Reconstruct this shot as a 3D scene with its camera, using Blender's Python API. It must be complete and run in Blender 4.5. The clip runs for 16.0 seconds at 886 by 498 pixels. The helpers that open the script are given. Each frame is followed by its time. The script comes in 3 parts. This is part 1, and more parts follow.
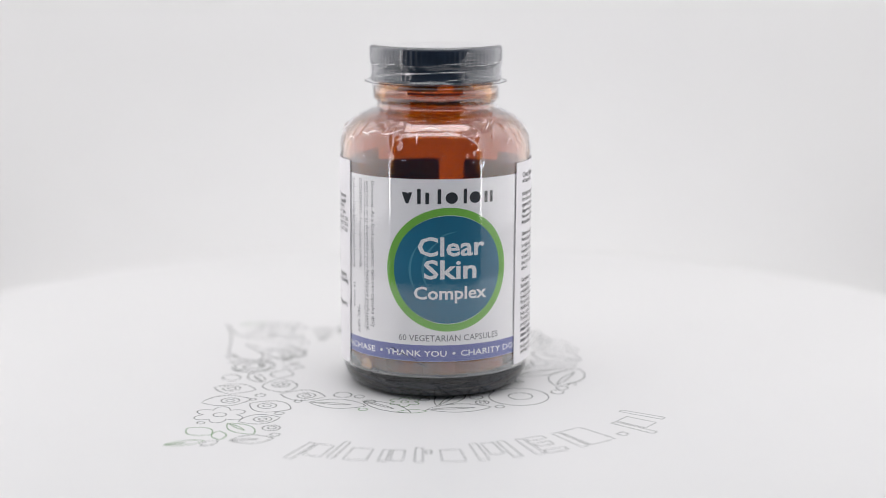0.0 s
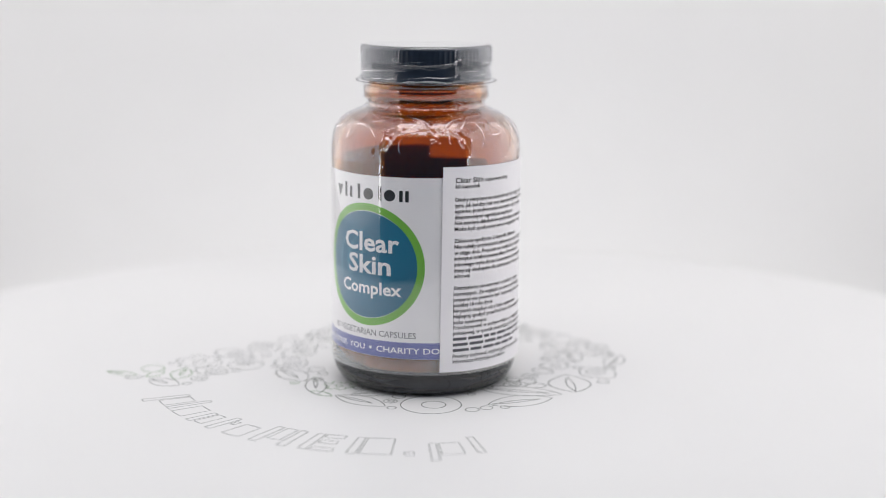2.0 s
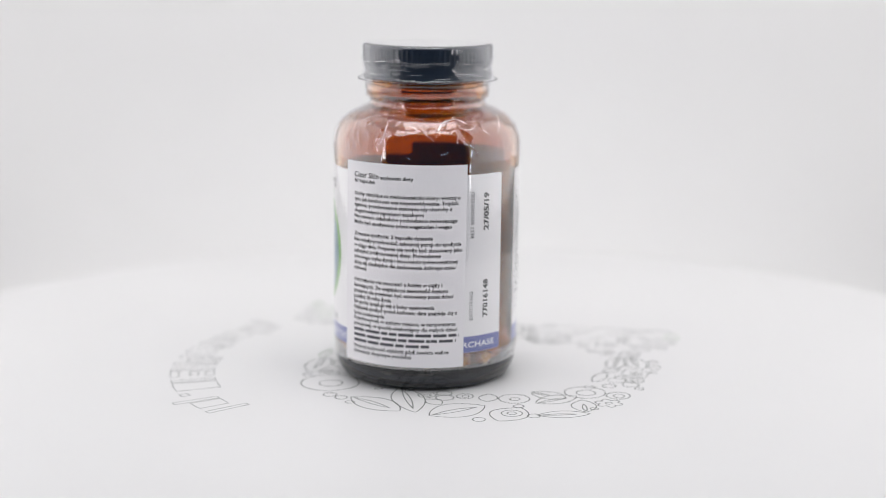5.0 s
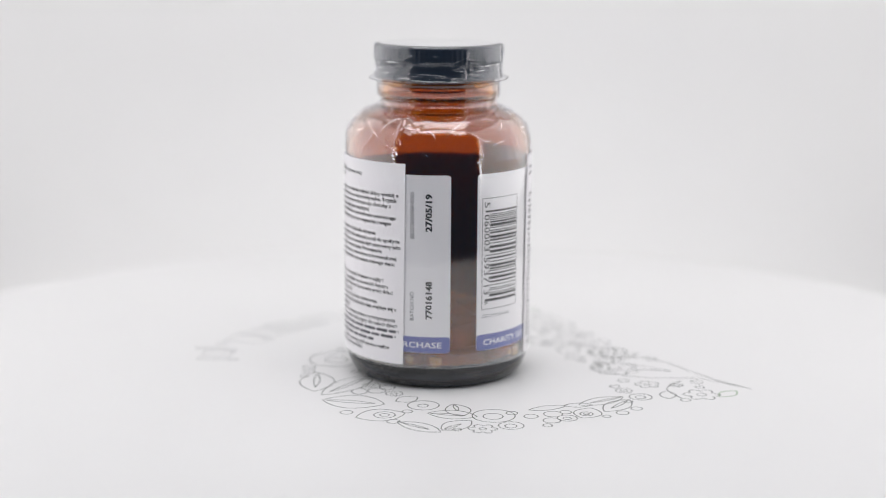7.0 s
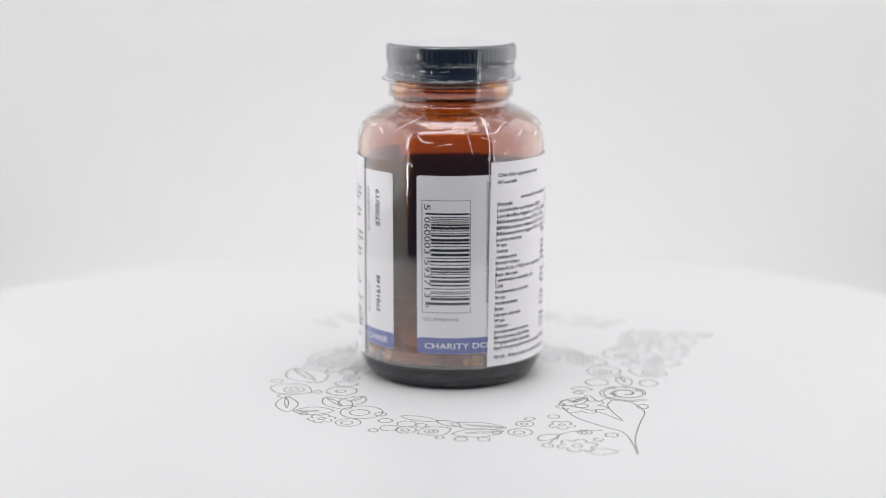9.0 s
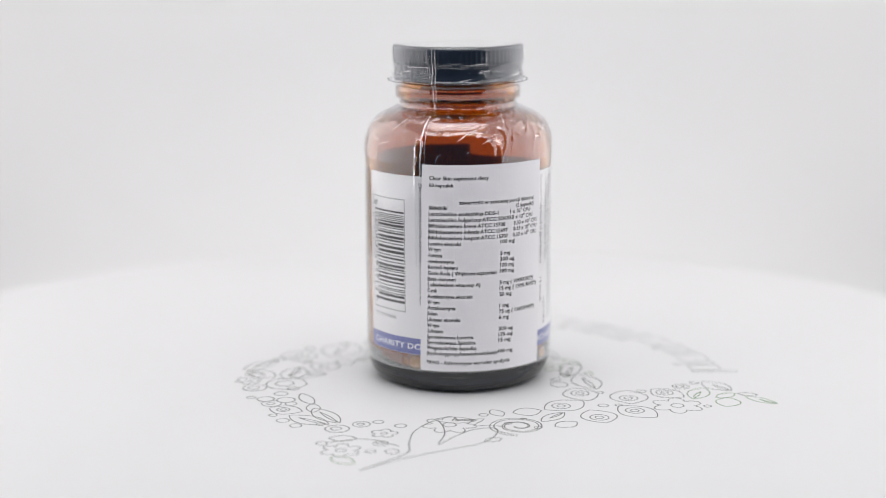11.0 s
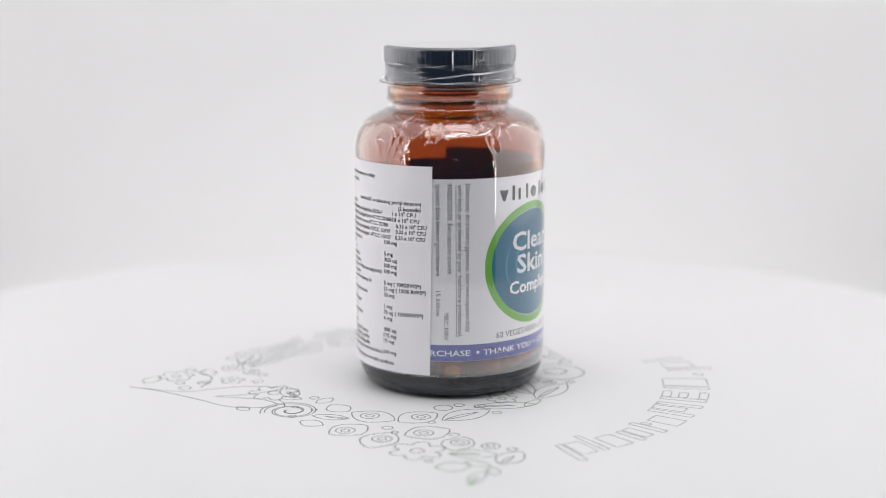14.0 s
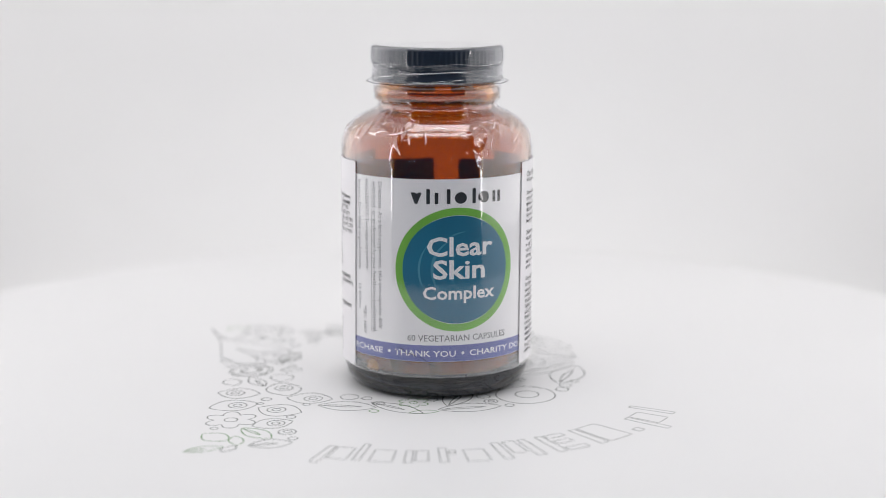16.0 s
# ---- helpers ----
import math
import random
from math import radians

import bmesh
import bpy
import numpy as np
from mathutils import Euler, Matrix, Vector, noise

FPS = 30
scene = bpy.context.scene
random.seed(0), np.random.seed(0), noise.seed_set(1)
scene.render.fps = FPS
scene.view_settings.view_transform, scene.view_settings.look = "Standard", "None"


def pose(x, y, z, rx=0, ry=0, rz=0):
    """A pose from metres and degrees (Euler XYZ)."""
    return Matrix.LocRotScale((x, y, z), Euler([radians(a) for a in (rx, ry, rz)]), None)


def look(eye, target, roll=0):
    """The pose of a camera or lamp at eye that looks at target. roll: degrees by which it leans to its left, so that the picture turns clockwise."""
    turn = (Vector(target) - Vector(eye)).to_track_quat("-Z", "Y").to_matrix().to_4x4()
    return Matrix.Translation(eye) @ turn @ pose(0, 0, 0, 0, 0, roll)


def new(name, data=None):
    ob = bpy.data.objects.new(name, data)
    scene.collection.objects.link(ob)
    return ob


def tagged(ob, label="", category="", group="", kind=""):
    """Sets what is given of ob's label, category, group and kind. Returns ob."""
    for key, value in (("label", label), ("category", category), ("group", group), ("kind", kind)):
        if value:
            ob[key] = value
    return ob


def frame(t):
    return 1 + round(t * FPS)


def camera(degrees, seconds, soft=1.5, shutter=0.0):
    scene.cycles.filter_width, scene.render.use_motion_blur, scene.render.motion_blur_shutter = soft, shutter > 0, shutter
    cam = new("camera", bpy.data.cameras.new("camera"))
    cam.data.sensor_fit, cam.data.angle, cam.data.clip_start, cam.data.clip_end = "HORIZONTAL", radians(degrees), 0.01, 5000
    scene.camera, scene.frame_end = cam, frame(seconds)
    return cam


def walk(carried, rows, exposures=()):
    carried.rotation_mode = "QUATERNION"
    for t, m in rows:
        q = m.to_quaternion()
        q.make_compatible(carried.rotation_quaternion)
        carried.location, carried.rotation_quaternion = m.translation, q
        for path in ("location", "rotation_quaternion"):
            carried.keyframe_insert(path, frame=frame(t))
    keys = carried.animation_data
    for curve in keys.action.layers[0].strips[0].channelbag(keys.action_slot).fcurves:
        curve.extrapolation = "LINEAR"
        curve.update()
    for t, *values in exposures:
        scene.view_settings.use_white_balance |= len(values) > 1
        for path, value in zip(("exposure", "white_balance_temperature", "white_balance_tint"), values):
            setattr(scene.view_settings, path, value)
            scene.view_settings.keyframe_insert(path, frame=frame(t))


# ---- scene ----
# A jar of capsules on a slowly turning white disc inside a white light tent.

# ---- camera: stands still ----
cam = camera(31.39, 16.0, soft=0.8)
EYE = pose(0.0005, -0.5122, 0.1441, 78.72, -0.15, 0.0)
cam.data.dof.use_dof, cam.data.dof.focus_distance, cam.data.dof.aperture_fstop = True, 0.484, 5.2
walk(cam, [(0.0, EYE), (16.0, EYE)])

# ---- light ----
world = bpy.data.worlds.new("dim_room")
scene.world = world
world.use_nodes = True
world.node_tree.nodes["Background"].inputs[0].default_value = (0.045, 0.06, 0.09, 1)
world.node_tree.nodes["Background"].inputs[1].default_value = 1.0
scene.view_settings.exposure = -0.06


def strip_lamp(name, x, y, z, sx, sy, watts, target):
    li = bpy.data.lights.new(name, "AREA")
    li.shape, li.size, li.size_y, li.energy, li.color = "RECTANGLE", sx, sy, watts, (1.0, 0.985, 0.983)
    ob = new(name, li)
    ob.matrix_world = look((x, y, z), target)
    return ob


strip_lamp("tent_lamp_west", -0.305, 0.0975, 0.235, 0.635, 0.46, 0.61, (0.0, 0.0975, 0.235))
strip_lamp("tent_lamp_east", 0.305, 0.0975, 0.235, 0.635, 0.46, 0.61, (0.0, 0.0975, 0.235))
# added fill for the label, high up so its reflection joins the top lamp's
strip_lamp("fill_lamp_front", 0.0, -0.225, 0.470, 0.56, 0.10, 0.73, (0.0, 0.06, 0.05))
strip_lamp("tent_lamp_top", 0.0, -0.015, 0.492, 0.32, 0.20, 0.50, (0.0, -0.015, 0))
# added fill that evens out the backdrop
strip_lamp("fill_lamp_back", 0.0, 0.25, 0.488, 0.58, 0.05, 0.12, (0.0, 0.36, 0.1))
# slim upright light strips in the tent's two front edges
strip_lamp("edge_strip_west", -0.300, -0.226, 0.20, 0.010, 0.40, 0.10, (0.0, 0.0, 0.20))
strip_lamp("edge_strip_east", 0.300, -0.226, 0.20, 0.010, 0.40, 0.10, (0.0, 0.0, 0.20))


# ---- materials ----
def mat(name, base, rough=0.5, metal=0.0, vary=0.0, scale=60.0, bump=0.0, bump_scale=400.0, spec=0.5):
    m = bpy.data.materials.new(name)
    m.use_nodes = True
    nt = m.node_tree
    b = nt.nodes["Principled BSDF"]
    b.inputs["Base Color"].default_value = (*base, 1)
    b.inputs["Roughness"].default_value = rough
    b.inputs["Metallic"].default_value = metal
    b.inputs["Specular IOR Level"].default_value = spec
    co = nt.nodes.new("ShaderNodeTexCoord")
    if vary:
        n = nt.nodes.new("ShaderNodeTexNoise")
        n.inputs["Scale"].default_value, n.inputs["Detail"].default_value = scale, 6
        r = nt.nodes.new("ShaderNodeMapRange")
        r.inputs[3].default_value, r.inputs[4].default_value = 1 - vary, 1 + vary
        mx = nt.nodes.new("ShaderNodeVectorMath")
        mx.operation = "SCALE"
        mx.inputs[0].default_value = base
        nt.links.new(co.outputs["Object"], n.inputs["Vector"])
        nt.links.new(n.outputs["Fac"], r.inputs[0])
        nt.links.new(r.outputs[0], mx.inputs["Scale"])
        nt.links.new(mx.outputs[0], b.inputs["Base Color"])
    if bump:
        n2 = nt.nodes.new("ShaderNodeTexNoise")
        n2.inputs["Scale"].default_value, n2.inputs["Detail"].default_value = bump_scale, 4
        bp = nt.nodes.new("ShaderNodeBump")
        bp.inputs["Strength"].default_value, bp.inputs["Distance"].default_value = bump, 0.0004
        nt.links.new(co.outputs["Object"], n2.inputs["Vector"])
        nt.links.new(n2.outputs["Fac"], bp.inputs["Height"])
        nt.links.new(bp.outputs[0], b.inputs["Normal"])
    return m


def glass_mat(name, tint):
    m = bpy.data.materials.new(name)
    m.use_nodes = True
    b = m.node_tree.nodes["Principled BSDF"]
    b.inputs["Base Color"].default_value = (*tint, 1)
    b.inputs["Roughness"].default_value = 0.02
    b.inputs["IOR"].default_value = 1.5
    b.inputs["Transmission Weight"].default_value = 1.0
    return m


def film_mat(name, gloss_rough, bump, scale, least=0.085, power=1.12, most=0.86, curve=False, tint=(1, 1, 1), tall=0.45):
    m = bpy.data.materials.new(name)
    m.use_nodes = True
    nt = m.node_tree
    nt.nodes.remove(nt.nodes["Principled BSDF"])
    tr = nt.nodes.new("ShaderNodeBsdfTransparent")
    gl = nt.nodes.new("ShaderNodeBsdfGlossy")
    gl.inputs["Roughness"].default_value = gloss_rough
    lw = nt.nodes.new("ShaderNodeLayerWeight")
    lw.inputs["Blend"].default_value = 0.5
    pw = nt.nodes.new("ShaderNodeMath")
    pw.operation, pw.inputs[1].default_value = "POWER", power
    fr = nt.nodes.new("ShaderNodeMapRange")
    fr.inputs[3].default_value, fr.inputs[4].default_value = least, most
    if curve:
        fr.interpolation_type = "SMOOTHSTEP"
        fr.inputs[1].default_value, fr.inputs[2].default_value = 0.05, 0.92
    gl.inputs["Color"].default_value = (*tint, 1)
    nt.links.new(lw.outputs["Facing"], pw.inputs[0])
    nt.links.new(pw.outputs[0], fr.inputs[0])
    mix = nt.nodes.new("ShaderNodeMixShader")
    co = nt.nodes.new("ShaderNodeTexCoord")
    mp = nt.nodes.new("ShaderNodeMapping")
    mp.inputs["Scale"].default_value = (1, 1, tall)
    n = nt.nodes.new("ShaderNodeTexNoise")
    n.inputs["Scale"].default_value, n.inputs["Detail"].default_value = scale, 2
    bp = nt.nodes.new("ShaderNodeBump")
    bp.inputs["Strength"].default_value, bp.inputs["Distance"].default_value = bump, 0.002
    nt.links.new(co.outputs["Object"], mp.inputs[0])
    nt.links.new(mp.outputs[0], n.inputs["Vector"])
    nt.links.new(n.outputs["Fac"], bp.inputs["Height"])
    nt.links.new(bp.outputs[0], gl.inputs["Normal"])
    nt.links.new(fr.outputs[0], mix.inputs[0])
    nt.links.new(tr.outputs[0], mix.inputs[1])
    nt.links.new(gl.outputs[0], mix.inputs[2])
    nt.links.new(mix.outputs[0], nt.nodes["Material Output"].inputs[0])
    return m


WHITE_CLOTH = mat("white_cloth", (0.80, 0.798, 0.80), 0.9, vary=0.02, scale=9, bump=0.15, bump_scale=900)
WHITE_DISC = mat("white_disc", (0.735, 0.733, 0.737), 0.42, vary=0.012, scale=14, bump=0.03, bump_scale=500, spec=0.35)
GROOVE = mat("groove", (0.10, 0.115, 0.105), 0.6, vary=0.6, scale=45)
GROOVE_SHALLOW = mat("shallow_groove", (0.24, 0.25, 0.245), 0.6, vary=0.5, scale=45)
GROOVE_GREEN = mat("groove_green", (0.10, 0.24, 0.07), 0.6, vary=0.4, scale=60)
# near-black tint of the heel stands for glass depth and the dim room's reflection
AMBER_DARKENED = glass_mat("darkened_amber_glass", (0.008, 0.010, 0.015))
AMBER_DARKENED.node_tree.nodes["Principled BSDF"].inputs["IOR"].default_value = 1.68
AMBER = glass_mat("amber_glass", (0.64, 0.245, 0.016))
CAP = mat("cap_plastic", (0.010, 0.018, 0.032), 0.28, vary=0.15, scale=120, bump=0.05)
PAPER = mat("label_paper", (0.885, 0.872, 0.885), 0.45, vary=0.015, scale=80, bump=0.05, bump_scale=1500)
STICKER = mat("sticker_paper", (0.885, 0.865, 0.885), 0.7, vary=0.02, scale=70, bump=0.08, bump_scale=1500)
INK = mat("black_ink", (0.015, 0.015, 0.017), 0.5)
INK_GREY = mat("grey_ink", (0.10, 0.10, 0.115), 0.5)
INK_WHITE = mat("white_ink", (0.86, 0.87, 0.88), 0.5)
TEAL = mat("teal_print", (0.002, 0.145, 0.255), 0.35, vary=0.22, scale=45)
TEAL_GLINT = mat("painted_teal_glint", (0.06, 0.27, 0.40), 0.35, vary=0.3, scale=120)
GREEN = mat("green_print", (0.17, 0.46, 0.05), 0.4, vary=0.10, scale=50)
VIOLET = mat("violet_print", (0.125, 0.145, 0.42), 0.4, vary=0.06, scale=60)
CAPSULE = mat("capsule_shell", (0.82, 0.70, 0.52), 0.35, vary=0.18, scale=90)
FILM = film_mat("clear_film", 0.05, 0.16, 130, 0.115, 1.0, 0.49, True, (0.88, 0.88, 0.91))
FILM_CAP = film_mat("cap_film", 0.04, 0.45, 95, 0.07, 1.0, 0.34, True, (0.9, 0.9, 0.93), 2.6)
FILM_TOP = film_mat("taut_film", 0.12, 0.03, 90, 0.2, 0.8, 0.98)
# dark colour painted in for refraction and reflections in the clear film
FILM_PAINTED_DARK = mat("film_painted_dark", (0.07, 0.072, 0.085), 0.25)
SLEEVE = film_mat("clear_sleeve", 0.035, 0.05, 60, 0.10, 3.0, 0.8)
FILM_HEM = film_mat("film_hem", 0.08, 0.10, 260, 0.12, 1.8, 0.6)
FILM_EDGE = film_mat("film_edge", 0.12, 0.05, 300, 0.45, 1.0, 0.9)


# ---- builders ----
def part(name, bm, material, parent, label="", smooth=False):
    me = bpy.data.meshes.new(name)
    bm.normal_update()
    bm.to_mesh(me)
    bm.free()
    me.materials.append(material)
    if smooth:
        for p in me.polygons:
            p.use_smooth = True
    ob = new(name, me)
    ob.parent = parent
    if label:
        tagged(ob, label)
    return ob


def revolve(profile, n=96, closed=False):
    """A body of revolution from (r, z) pairs; r = 0 ends close to a point."""
    bm = bmesh.new()
    rings = []
    for r, z in profile:
        if r <= 0:
            rings.append([bm.verts.new((0, 0, z))])
        else:
            rings.append([bm.verts.new((r * math.sin(2 * math.pi * k / n), -r * math.cos(2 * math.pi * k / n), z)) for k in range(n)])
    pairs = list(zip(rings, rings[1:])) + ([(rings[-1], rings[0])] if closed else [])
    for a, b in pairs:
        for k in range(n):
            j = (k + 1) % n
            if len(a) == 1 and len(b) > 1:
                bm.faces.new((a[0], b[j], b[k]))
            elif len(b) == 1 and len(a) > 1:
                bm.faces.new((a[k], a[j], b[0]))
            elif len(a) > 1:
                bm.faces.new((a[k], a[j], b[j], b[k]))
    bmesh.ops.recalc_face_normals(bm, faces=bm.faces)
    bm.normal_update()
    rim = max(bm.faces, key=lambda f: Vector(f.calc_center_median()[:2]).length)
    c = rim.calc_center_median()
    if rim.normal.x * c.x + rim.normal.y * c.y < 0:
        bmesh.ops.reverse_faces(bm, faces=bm.faces)
    return bm


def smooth_profile(points, steps=6):
    """Catmull-Rom through (r, z) points."""
    out = []
    p = [points[0]] + list(points) + [points[-1]]
    for i in range(1, len(p) - 2):
        for s in range(steps):
            t = s / steps
            out.append(tuple(0.5 * (2 * p[i][c] + (p[i + 1][c] - p[i - 1][c]) * t
                                    + (2 * p[i - 1][c] - 5 * p[i][c] + 4 * p[i + 1][c] - p[i + 2][c]) * t * t
                                    + (3 * p[i][c] - p[i - 1][c] - 3 * p[i + 1][c] + p[i + 2][c]) * t ** 3) for c in (0, 1)))
    out.append(tuple(points[-1]))
    return out


RB = 0.0304   # the jar's body radius


def on_jar(a, z, r):
    """A point on the jar's side: a degrees round from its front, z metres up, r from its axis."""
    return Vector((r * math.sin(radians(a)), -r * math.cos(radians(a)), z))


def wrap_sheet(a0, a1, z0, z1, r, thick=0.00012, corner=0.0, lean=0.0):
    """A thin curved sheet of paper with rounded corners on the jar."""
    bm = bmesh.new()
    n = max(8, int(abs(a1 - a0) / 2))
    cols = []
    for k in range(n + 1):
        s = k / n
        d = min(s, 1 - s) * abs(a1 - a0) * RB * math.pi / 180
        cut = corner - math.sqrt(max(0, corner ** 2 - (corner - d) ** 2)) if d < corner else 0
        a = a0 + (a1 - a0) * s
        cols.append([bm.verts.new(on_jar(a + lean * (z - z0) / (z1 - z0), z, rr)) for rr in (r, r + thick) for z in (z0 + cut, z1 - cut)])
    for p, q in zip(cols, cols[1:]):
        bm.faces.new((p[2], q[2], q[3], p[3]))
        bm.faces.new((p[0], p[1], q[1], q[0]))
        bm.faces.new((p[0], q[0], q[2], p[2]))
        bm.faces.new((p[1], p[3], q[3], q[1]))
    for c in (cols[0], cols[-1]):
        bm.faces.new((c[0], c[2], c[3], c[1]))
    bmesh.ops.recalc_face_normals(bm, faces=bm.faces)
    return bm


def bend(bm, r):
    """Bends a flat drawing (x along the arc, y up, in metres) round the jar."""
    for cut in range(-40, 41):
        x = cut * 0.0022
        xs = [v.co.x for v in bm.verts]
        if min(xs) < x < max(xs) and max(xs) - min(xs) > 0.004:
            bmesh.ops.bisect_plane(bm, geom=bm.verts[:] + bm.edges[:] + bm.faces[:], plane_co=(x, 0, 0), plane_no=(1, 0, 0))
    return bm


def flat_text(body, weight=0.0):
    cu = bpy.data.curves.new("lettering", "FONT")
    cu.body, cu.resolution_u, cu.offset, cu.size = body, 2, weight, 1.0
    ob = bpy.data.objects.new("lettering", cu)
    me = bpy.data.meshes.new_from_object(ob)
    bpy.data.objects.remove(ob)
    bm = bmesh.new()
    bm.from_mesh(me)
    bpy.data.meshes.remove(me)
    return bm


def lettering(parent, body, a, z, r, height, width=None, turn=0, material=None, weight=0.0, name="text", fine=True):
    """Text on the jar's side. a, z: where its line starts (left end, baseline); height of a capital;
    width along the line, if it is to fit one; turn 90 reads upwards, -90 downwards."""
    bm = flat_text(body, weight)
    if not bm.verts:
        bm.free()
        return None
    x0, x1 = min(v.co.x for v in bm.verts), max(v.co.x for v in bm.verts)
    sy = height / 0.71
    sx = width / (x1 - x0) if width else sy
    for v in bm.verts:
        px, py = (v.co.x - x0) * sx, v.co.y * sy
        if turn == 90:
            px, py = -py, px
        elif turn == -90:
            px, py = py, -px
        v.co = Vector((px, py, 0))
    if not fine:
        bend(bm, r)
    for v in bm.verts:
        v.co = on_jar(a + math.degrees(v.co.x / RB), z + v.co.y, r)
    return part(name, bm, material or INK, parent)


def blob_on_jar(a, z, rx, rz, r, n=72, inner=0.0):
    """A filled oval, or a ring with an inner share, bent on the jar."""
    bm = bmesh.new()
    steps = 14
    rings = []
    for s in range(steps + 1):
        f = inner + (1 - inner) * s / steps
        rings.append([bm.verts.new(on_jar(a + math.degrees(f * rx * math.cos(2 * math.pi * k / n) / RB), z + f * rz * math.sin(2 * math.pi * k / n), r)) for k in range(n)] if f > 0 else [bm.verts.new(on_jar(a, z, r))])
    for p, q in zip(rings, rings[1:]):
        for k in range(n):
            j = (k + 1) % n
            bm.faces.new((p[0], q[k], q[j]) if len(p) == 1 else (p[k], q[k], q[j], p[j]))
    return bm


def bar_on_jar(a, z, w, hgt, r):
    """A flat printed bar: starts at a, z; w along the arc, hgt up."""
    bm = bmesh.new()
    n = max(1, int(w / 0.002))
    lo = [bm.verts.new(on_jar(a + math.degrees(w * k / n / RB), z, r)) for k in range(n + 1)]
    hi = [bm.verts.new(on_jar(a + math.degrees(w * k / n / RB), z + hgt, r)) for k in range(n + 1)]
    for k in range(n):
        bm.faces.new((lo[k], lo[k + 1], hi[k + 1], hi[k]))
    return bm


# ---- the tent ----
def slab(name, pts, thick, material, label, category):
    """A sheet swept along x through (y, z) points, with thickness."""
    bm = bmesh.new()
    rows = [[bm.verts.new((x, y, z)) for y, z in pts] for x in (-0.31, 0.31)]
    for k in range(len(pts) - 1):
        bm.faces.new((rows[0][k], rows[1][k], rows[1][k + 1], rows[0][k + 1]))
    bm.normal_update()
    bmesh.ops.solidify(bm, geom=bm.faces[:], thickness=thick)
    ob = part(name, bm, material, None, smooth=True)
    return tagged(ob, label, category, kind="structure")


sweep = [(-0.235, -0.034), (0.0, -0.034), (0.20, -0.034), (0.30, -0.034)]
sweep += [(0.30 + 0.12 * math.sin(radians(k * 9)), 0.086 - 0.12 * math.cos(radians(k * 9))) for k in range(1, 11)]
sweep += [(0.42, 0.2), (0.42, 0.5)]
slab("backdrop", sweep, 0.002, WHITE_CLOTH, "seamless white fabric sweep of a light tent", "backdrop")


def tent_panel(name, x0, x1, y0, y1, z0, z1, label):
    bm = bmesh.new()
    bmesh.ops.create_cube(bm, size=1)
    for v in bm.verts:
        v.co = Vector(((x0 + x1) / 2 + v.co.x * (x1 - x0), (y0 + y1) / 2 + v.co.y * (y1 - y0), (z0 + z1) / 2 + v.co.z * (z1 - z0)))
    ob = part(name, bm, WHITE_CLOTH, None)
    return tagged(ob, label, "wall", kind="structure")


tent_panel("wall_west", -0.318, -0.312, -0.235, 0.42, -0.034, 0.5, "white fabric side wall of a light tent")
tent_panel("wall_east", 0.312, 0.318, -0.235, 0.42, -0.034, 0.5, "white fabric side wall of a light tent")
tent_panel("ceiling", -0.318, 0.318, -0.235, 0.43, 0.502, 0.508, "white fabric roof of a light tent")


# ---- the turning disc with its engraved ornament ----
table = tagged(new("turntable"), "round white turntable with an engraved ornament of leaves", "turntable")
RD = 0.218
part("disc", revolve([(0, 0), (RD - 0.003, 0), (RD - 0.0012, -0.0004), (RD, -0.002), (RD, -0.011), (RD - 0.002, -0.013), (0, -0.013)], 160), WHITE_DISC, table, smooth=False)
part("base", revolve([(0, -0.0132), (0.15, -0.0132), (0.152, -0.030), (0.156, -0.0335), (0, -0.0335)], 96), WHITE_DISC, table)

LINE = 0.00017


def ribbon(bm, pts, closed, w=LINE):
    """A slim raised burr along an engraved stroke: a low ridge of three edges."""
    n = len(pts)
    rows = []
    for i in range(n):
        a = pts[i - 1] if closed or i else pts[0]
        b = pts[(i + 1) % n] if closed or i < n - 1 else pts[-1]
        t = Vector((b[0] - a[0], b[1] - a[1]))
        if t.length < 1e-9:
            t = Vector((1, 0))
        t.normalize()
        nx, ny = -t.y * w, t.x * w
        rows.append([bm.verts.new((pts[i][0] + nx, pts[i][1] + ny, 0.00002)), bm.verts.new((pts[i][0], pts[i][1], 0.00007)), bm.verts.new((pts[i][0] - nx, pts[i][1] - ny, 0.00002))])
    for i in range(n if closed else n - 1):
        p, q = rows[i], rows[(i + 1) % n]
        bm.faces.new((p[0], p[1], q[1], q[0]))
        bm.faces.new((p[1], p[2], q[2], q[1]))


def logo(px, py):
    """Ornament units to metres on the disc."""
    return (-0.0786 + (px - 64) * 0.000904 - (py - 87) * 0.000004, 0.0657 - (py - 87) * 0.000914 - (px - 64) * 0.00001)


def ring(px, py, r, inner=0.0, material=None):
    bm = bmesh.new()
    cx, cy = logo(px, py)
    for k, q in enumerate((r, inner)):
        if q:
            q *= 0.000915
            n = max(10, int(q / 0.00025))
            off = q * 0.15 * k
            ribbon(bm, [(cx + off + q * math.cos(2 * math.pi * i / n), cy + off + q * math.sin(2 * math.pi * i / n)) for i in range(n)], True)
    part("ring_engraving", bm, material or GROOVE, table)


